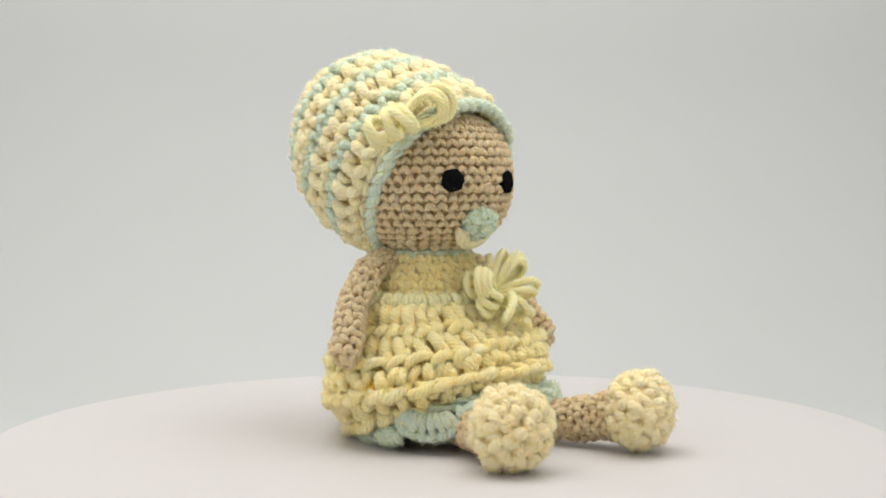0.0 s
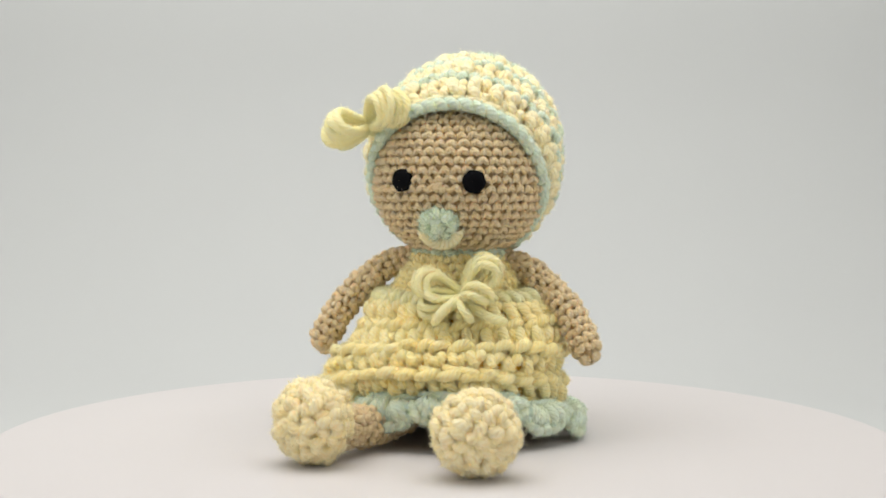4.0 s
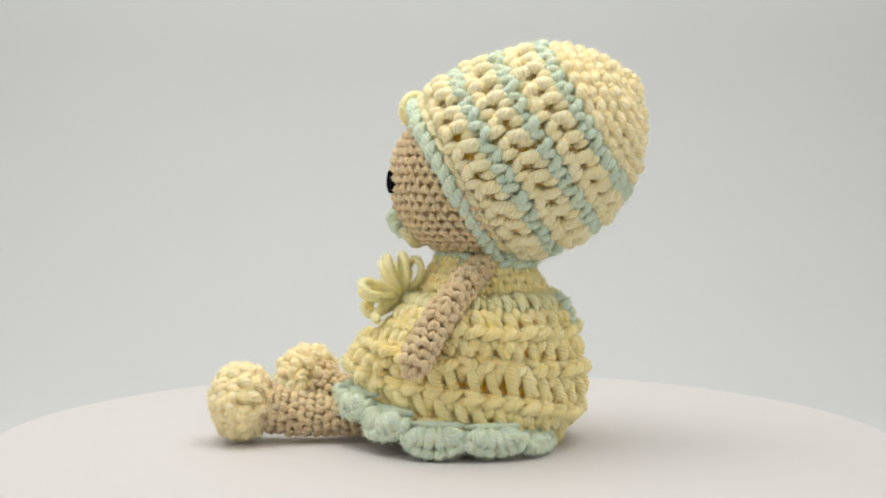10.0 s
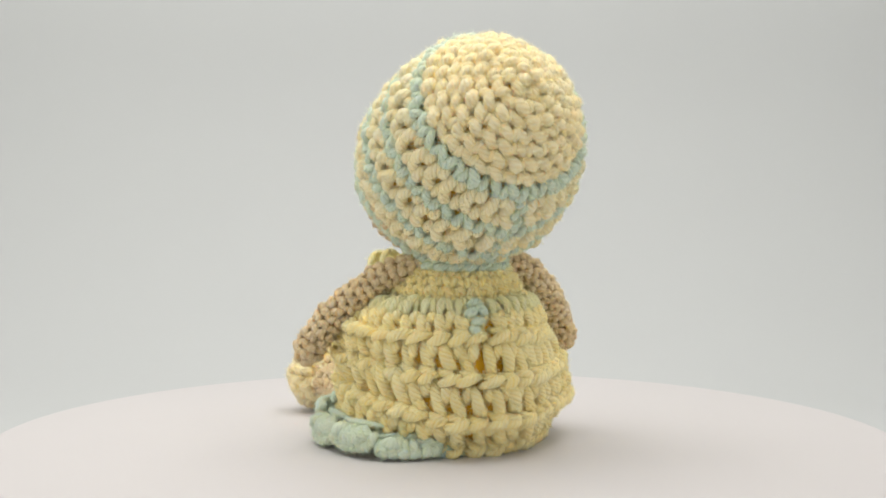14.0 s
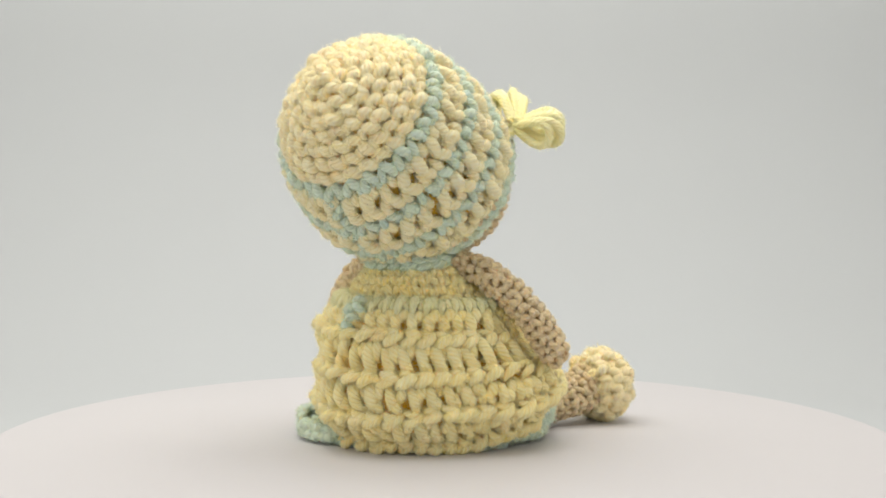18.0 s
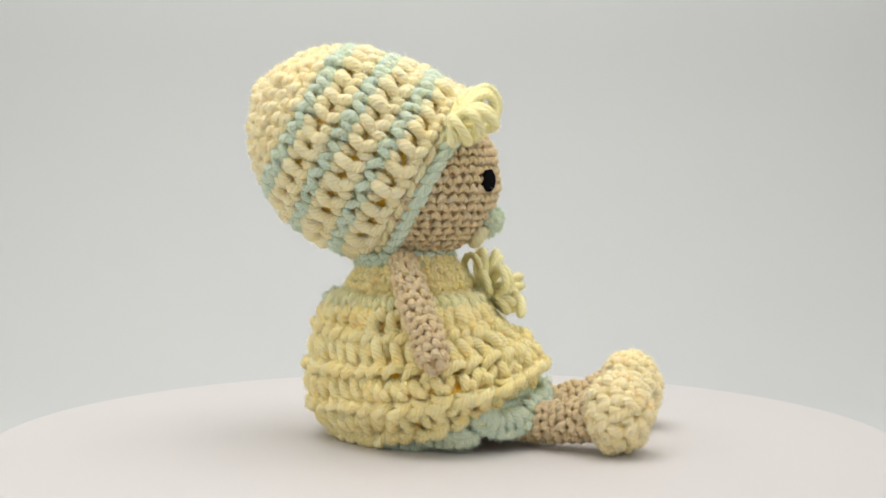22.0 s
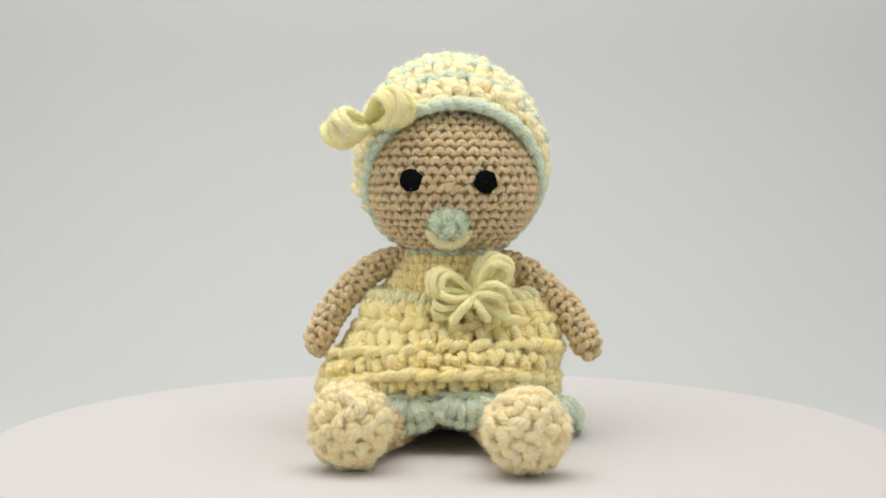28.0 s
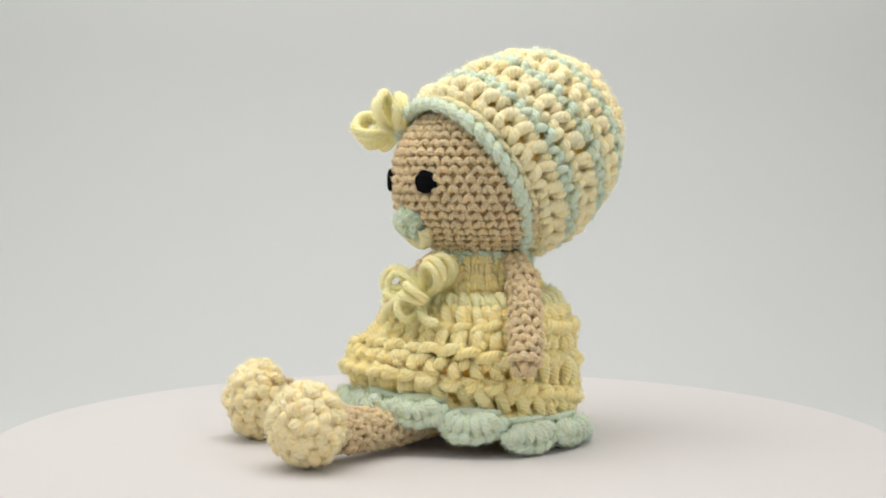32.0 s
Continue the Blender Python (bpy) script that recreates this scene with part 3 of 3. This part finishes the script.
class Skirt:
    """The skirt: u runs round it from the doll's left, s from the yoke (0) to the hem (1), by length along the cloth."""

    def __init__(self):
        self.even = None
        u, f = np.arange(73) / 72, np.linspace(0, 1, 61)
        p = self.at(u[:, None], f[None, :])
        d = np.concatenate([np.zeros((73, 1)), np.cumsum(np.linalg.norm(np.diff(p, axis=1), axis=2), axis=1)], 1)
        even = np.array([np.interp(f, row / row[-1], f) for row in d])
        kernel = np.array([1, 2, 3, 2, 1]) / 9
        self.even = sum(w * np.roll(even[:72], k - 2, axis=0) for k, w in enumerate(kernel))

    def drop(self, u, s):
        """The share of the height at the share s of the cloth's length."""
        if self.even is None:
            return s
        x, y = (u % 1) * 72, np.clip(s, 0, 1) * 60
        i, j = np.minimum(x.astype(int), 71), np.minimum(y.astype(int), 59)
        a, b = x - i, y - j
        e, k = self.even, (i + 1) % 72
        return (1 - a) * ((1 - b) * e[i, j] + b * e[i, j + 1]) + a * ((1 - b) * e[k, j] + b * e[k, j + 1])

    def hem(self, u):
        an = 2 * math.pi * u
        return np.clip(0.0062 - 0.0078 * np.sin(an) + 0.0012 * np.cos(an) + 0.0022 * np.sin(an) ** 2, 0.0012, 0.02)

    def at(self, u, s, out=0.0):
        u, s = np.broadcast_arrays(np.asarray(u, float), np.asarray(s, float))
        z = 0.0518 + (self.hem(u) - 0.0518) * self.drop(u, s)
        an = 2 * math.pi * u
        c, d = np.cos(an), np.sin(an)
        e = np.where((c < 0) & (d > 0), 1.85, 2.05)
        k = (np.abs(c) ** e + np.abs(d) ** e) ** (-1 / e)
        x = np.where(c > 0, np.interp(z, Z_AT, LEFT), np.interp(z, Z_AT, RIGHT)) * c * k
        yb, yf = np.interp(z, Z_AT, BACK), np.interp(z, Z_AT, FRONT)
        mid = 0.010
        y = mid + np.where(d > 0, yb - mid, yf + mid) * d * k
        for u0, wu, z0, wz, amount in ((0.553, 0.075, 0.021, 0.008, 0.0050), (0.053, 0.07, 0.029, 0.006, -0.0040), (0.385, 0.08, 0.020, 0.020, -0.0045), (0.115, 0.07, 0.030, 0.020, -0.0014), (0.335, 0.06, 0.030, 0.020, -0.0014)):
            du = (u - u0 + 0.5) % 1 - 0.5
            g = amount * np.exp(-(du / wu) ** 2 - ((z - z0) / wz) ** 2)
            x, y = x + g * c, y + g * d
        p = np.stack([x * 0.985, 0.0001 + y * 0.985, z], -1)
        return p + out * self.normal(u, s) if out else p

    def normal(self, u, s):
        u, s = np.broadcast_arrays(np.asarray(u, float), np.asarray(s, float))
        e = 0.012
        du = self.at(u + e, s) - self.at(u - e, s)
        dv = self.at(u, np.clip(s + 0.03, 0, 1)) - self.at(u, np.clip(s - 0.03, 0, 1))
        return unit(np.cross(dv, du))


HEM = [(-0.004, -0.0335, 0.0185, 0.0070), (0.016, -0.0335, 0.0200, 0.0100), (0.032, -0.0215, 0.0170, 0.0070), (0.0445, -0.0050, 0.0120, 0.0010),
       (0.0455, 0.0100, 0.0110, 0.0008), (0.0418, 0.0260, 0.0105, 0.0008), (0.0295, 0.0355, 0.0070, 0.0008), (0.008, 0.0340, 0.0045, 0.0008),
       (-0.014, 0.0270, 0.0042, 0.0008), (-0.0250, 0.0140, 0.0045, 0.0008), (-0.0325, -0.0080, 0.0105, 0.0016), (-0.0245, -0.0265, 0.0175, 0.0060)]


def build_dress():
    root = thing("dress", "pale yellow crochet dress with a mint ruffle and a yarn bow", "dress")
    bod = Round([(0.0, 0.0250), (0.004, 0.0238), (0.008, 0.0216), (0.012, 0.0186), (0.0155, 0.0150)], (0.0025, 0.0135, 0.0505), (0, 0, 1), (1, 0, 0), (0, 0.95, 0))
    acc = Acc()
    # orange under-layer paints shade between the bodice stitches
    skin(acc, bod, 0.0, bod.d[-1], -0.0018, BUTTER_GAP_SHADE, 16, 64)
    rows = 5
    for i in range(rows):
        s = (i + 0.5) * bod.d[-1] / rows
        n = round(2 * math.pi * bod.radius(s) / 0.0049)
        vee_row(acc, bod, s, 0.0046, n, 0.0015, BUTTER, off=0.3 * i, spread=0.48, meet=0.08, out=-0.0014, bulge=0.9, jitter=0.0003)
    acc.link("bodice", root)
    sk = Skirt()
    acc = Acc()
    # added sheet behind the skirt; its orange paints shade into the holes
    skin(acc, sk, 0.0, 1.0, -0.0038, BUTTER_GAP_SHADE, 50, 120)
    acc.link("shade_backing", root)
    n = 37
    edges = [0.0, 0.25, 0.50, 0.75, 1.0]
    # flat ledge where the skirt is sewn to the bodice
    acc = Acc()
    u = np.arange(n) / n
    top = sk.at(u, 0.0)
    inner = top * np.array([0.74, 0.74, 1]) + np.array([0, 0.0030, -0.0004])
    over = unit(sk.normal(u, 0.05) + np.array([0, 0, 1.0]))
    strands(acc, inner, sk.at(u - 0.10 / n, 0.055, -0.0012), over, 0.0016, 0.0024, PALE)
    strands(acc, inner, sk.at(u + 0.45 / n, 0.035, -0.0016), over, 0.0014, 0.0018, PALE)
    tagged(acc.link("yoke", root, "pale mint-tinted yoke"), kind="stuff")
    jig = lambda a: rng.normal(0, a, n)
    for b in range(4):
        acc = Acc()
        s0, s1 = edges[b], edges[b + 1]
        h = s1 - s0
        u = (np.arange(n) + 0.37 * b + jig(0.07)) / n
        s0 = s0 + 0.010 * np.sin(2 * math.pi * (3 * u + 0.3 * b)) + 0.006 * np.sin(2 * math.pi * (7 * u + 0.55 * b))
        # each stitch: two slanting strands that meet below like a Y, with a hole beside the foot
        for d0, e0, d1, e1, r, lift in ((-0.24, -0.12, 0.16, 0.82, 0.00212, 0.0037), (0.56, -0.12, 0.38, 0.44, 0.00190, 0.0030), (0.00, 0.34, 0.40, 0.76, 0.00160, 0.0034)):
            p0, p1 = (sk.at(u + (d + jig(0.05)) / n, np.clip(s0 + e * h + jig(0.004), 0, 1), -0.0047) for d, e in ((d0, e0), (d1, e1)))
            strands(acc, p0, p1, sk.normal(u, s0 + 0.4 * h), r, lift, BUTTER, jitter=0.00025)
        # chain of long leaf-shaped loops along the lower edge of the row
        for d0, e0, d1, e1, r, lift, low in ((-0.66, 1.06, 0.56, 0.80, 0.00188, 0.0030, -0.0024), (-0.44, 0.72, 0.64, 0.88, 0.00165, 0.0025, -0.0030)):
            p0 = sk.at(u + (d0 + jig(0.06)) / n, np.minimum(1, s0 + e0 * h + jig(0.005)), low)
            p1 = sk.at(u + (d1 + jig(0.06)) / n, np.minimum(1, s0 + e1 * h + jig(0.005)), low)
            strands(acc, p0, p1, sk.normal(u, s0 + 0.85 * h), r, lift, BUTTER, jitter=0.00025)
        tagged(acc.link("skirt_band", root), kind="stuff")
    # mint ruffle of shell scallops
    hem = smooth_path(HEM, 480, closed=True)
    dist = np.concatenate([[0], np.cumsum(np.linalg.norm(np.diff(hem[:, :2], axis=0), axis=1))])
    ruffle = Acc()
    m = 200
    top = smooth_path(HEM, m, closed=True)
    tube(ruffle, np.c_[top[:, :2] * 0.93, top[:, 2] - 0.002], 0.0016, MINT, closed=True)
    ruffle = ruffle.link("ruffle", root, "scalloped mint ruffle")
    count = 12
    total = dist[-1]
    for k in range(count):
        c = (k + 0.5) * total / count
        acc = Acc()
        fan = 8
        w = total / count
        pick = lambda d: np.array([np.interp(d % total, dist, hem[:, i]) for i in range(4)])
        t = unit((pick(c + 0.002) - pick(c - 0.002))[:2])
        along = np.array([*t, 0.0])
        outw = np.array([t[1], -t[0], 0.0])
        q = pick(c)
        tall = max(q[2] - q[3] - 0.0020, 0.003)
        stem = np.array([q[0], q[1], q[2]]) - outw * 0.0012
        for j in range(fan):
            ang = math.radians(-80 + 160 * j / (fan - 1))
            side = math.sin(ang)
            drop = math.cos(ang) ** 0.75
            p0 = stem + along * 0.22 * w * side + np.array([0, 0, -0.0010])
            p1 = stem + along * 0.52 * w * side + np.array([0, 0, -0.0024 - (tall - 0.0024) * drop]) + outw * (0.0006 + 0.0024 * drop)
            strands(acc, p0, p1, outw * 0.9 + np.array([0, 0, 0.3]), 0.0019, 0.0029, MINT, jitter=0.0003, sink=0.0004)
            edge = unit(along * math.cos(ang) + np.array([0, 0, math.sin(ang)]))
            strands(acc, p1 - edge * 0.0022 - outw * 0.0006, p1 + edge * 0.0022 - outw * 0.0006, outw, 0.0019, 0.0019, MINT, jitter=0.0003, sink=0.0006)
        strands(acc, stem - along * 0.5 * w - outw * 0.0012, stem + along * 0.5 * w - outw * 0.0012, outw, 0.0017, 0.0004, MINT)
        acc.link("scallop", ruffle)
    # mint fastening at the back
    acc = Acc()
    for uu, ss, du, dz in ((0.213, 0.0, 0.0024, 0.0006), (0.222, 0.05, 0.0020, -0.0012), (0.206, 0.07, 0.0018, 0.0010), (0.214, 0.12, 0.0022, 0.0004), (0.210, 0.17, 0.0016, -0.0008)):
        p = sk.at(uu, ss, -0.0004)
        strands(acc, p + np.array([-du, -0.0006, dz]), p + np.array([du, -0.0006, -dz]), sk.normal(np.array(uu), np.array(ss + 0.03)), 0.0017, 0.0014, MINT)
    acc.link("fastening", root, "small mint yarn fastening")
    # bow on the chest
    centre = np.array([0.0092, -0.0150, 0.0524])
    bow = Acc()
    strands(bow, centre + np.array([0, 0, -0.0028]), centre + np.array([0.0004, 0, 0.0028]), np.array([0, -1.0, 0.1]), 0.0021, 0.0018, LEMON)
    bow = bow.link("bow", root, "pale yellow yarn bow")
    bow_loop(bow, "loop", centre, (-0.85, -0.34, 0.36), (0.25, -0.95, 0.1), 0.0172, 0.0056, 0.0022, 0.00135, 4, 10, 0.07)
    bow_loop(bow, "loop", centre, (-0.80, -0.56, -0.10), (0.3, -0.4, 0.85), 0.0166, 0.0040, 0.0014, 0.00135, 3, 6, 0.06)
    bow_loop(bow, "loop", centre, (0.64, -0.46, 0.48), (0.05, 0.72, 0.60), 0.0168, 0.0052, 0.0034, 0.00138, 7, 46, 0.09)
    t = np.linspace(0, 1, 14)[:, None]
    for begin, reach, sag in (((0, 0, 0), (0.0165, -0.0050, -0.0078), (0.001, -0.0045, -0.0020)), ((0.0018, -0.0070, 0.0008), (-0.0105, -0.0050, -0.0100), (-0.0006, -0.0030, 0.0010))):
        acc = Acc()
        path = centre + np.array(begin) + np.array(reach) * t + np.array(sag) * np.sin(math.pi * t)
        tube(acc, path, np.r_[np.full(12, 0.0017), 0.0015, 0.0003], LEMON)
        acc.link("tail", bow)
    return root


def build_pacifier():
    root = thing("pacifier", "mint and cream crochet pacifier at the doll's mouth", "pacifier")
    c = np.array([0.0006, -0.0150, 0.0792])
    face = unit(np.array([-0.02, -0.84, -0.52]))
    ex = unit(np.cross(face, [0, 0, -1.0]))
    ey = unit(np.cross(ex, face))
    ey = ey if ey[2] > 0 else -ey
    acc = Acc()
    disc = Round([(0.0, 0.0), (0.0006, 0.0045), (0.0022, 0.0068), (0.0038, 0.0056), (0.0052, 0.0028), (0.0056, 0.0)], c - face * 0.0012, face, ex, ey * 0.80)
    # shield under-layer, its deeper mint painting shade between stitches
    skin(acc, disc, 0.0002, disc.d[-1] - 0.0002, -0.0006, MINT_GAP_SHADE, 16, 24)
    for f, n in ((0.42, 10), (0.66, 7)):
        vee_row(acc, disc, f * disc.d[-1], 0.0042, n, 0.0014, MINT, off=2 * f, spread=0.5, meet=0.08, out=-0.0006, bulge=0.8, up=-1, jitter=0.0004)
    acc.link("shield", root)
    acc = Acc()
    for k in (-1, 0, 1):
        strands(acc, c - ex * 0.0028 + ey * 0.0017 * k + face * 0.0032, c + ex * 0.0028 + ey * (0.0017 * k + 0.0008) + face * 0.0032, face, 0.0013, 0.0016, MINT, jitter=0.0003)
    acc.link("knob", root)
    acc = Acc()
    a = np.linspace(math.radians(-185), math.radians(5), 30)
    path = c + face * 0.0004 - ey * 0.0030 + np.cos(a)[:, None] * ex * 0.0058 + np.sin(a)[:, None] * ey * 0.0060
    tube(acc, path, 0.0027, CREAM)
    acc.link("ring", root, "cream yarn ring")
    return root


build_tent()
turntable = build_turntable()
doll = build_doll()
bonnet = build_bonnet()
dress = build_dress()
pacifier = build_pacifier()


def motions():
    rows = [(i * 0.5, pose(0, 0, 0, 0, 0, -TURN * (i * 0.5 - FACING))) for i in range(65)]
    walk(turntable, rows)
    walk(doll, rows)
    walk(bonnet, rows)
    walk(dress, rows)
    walk(pacifier, rows)


motions()
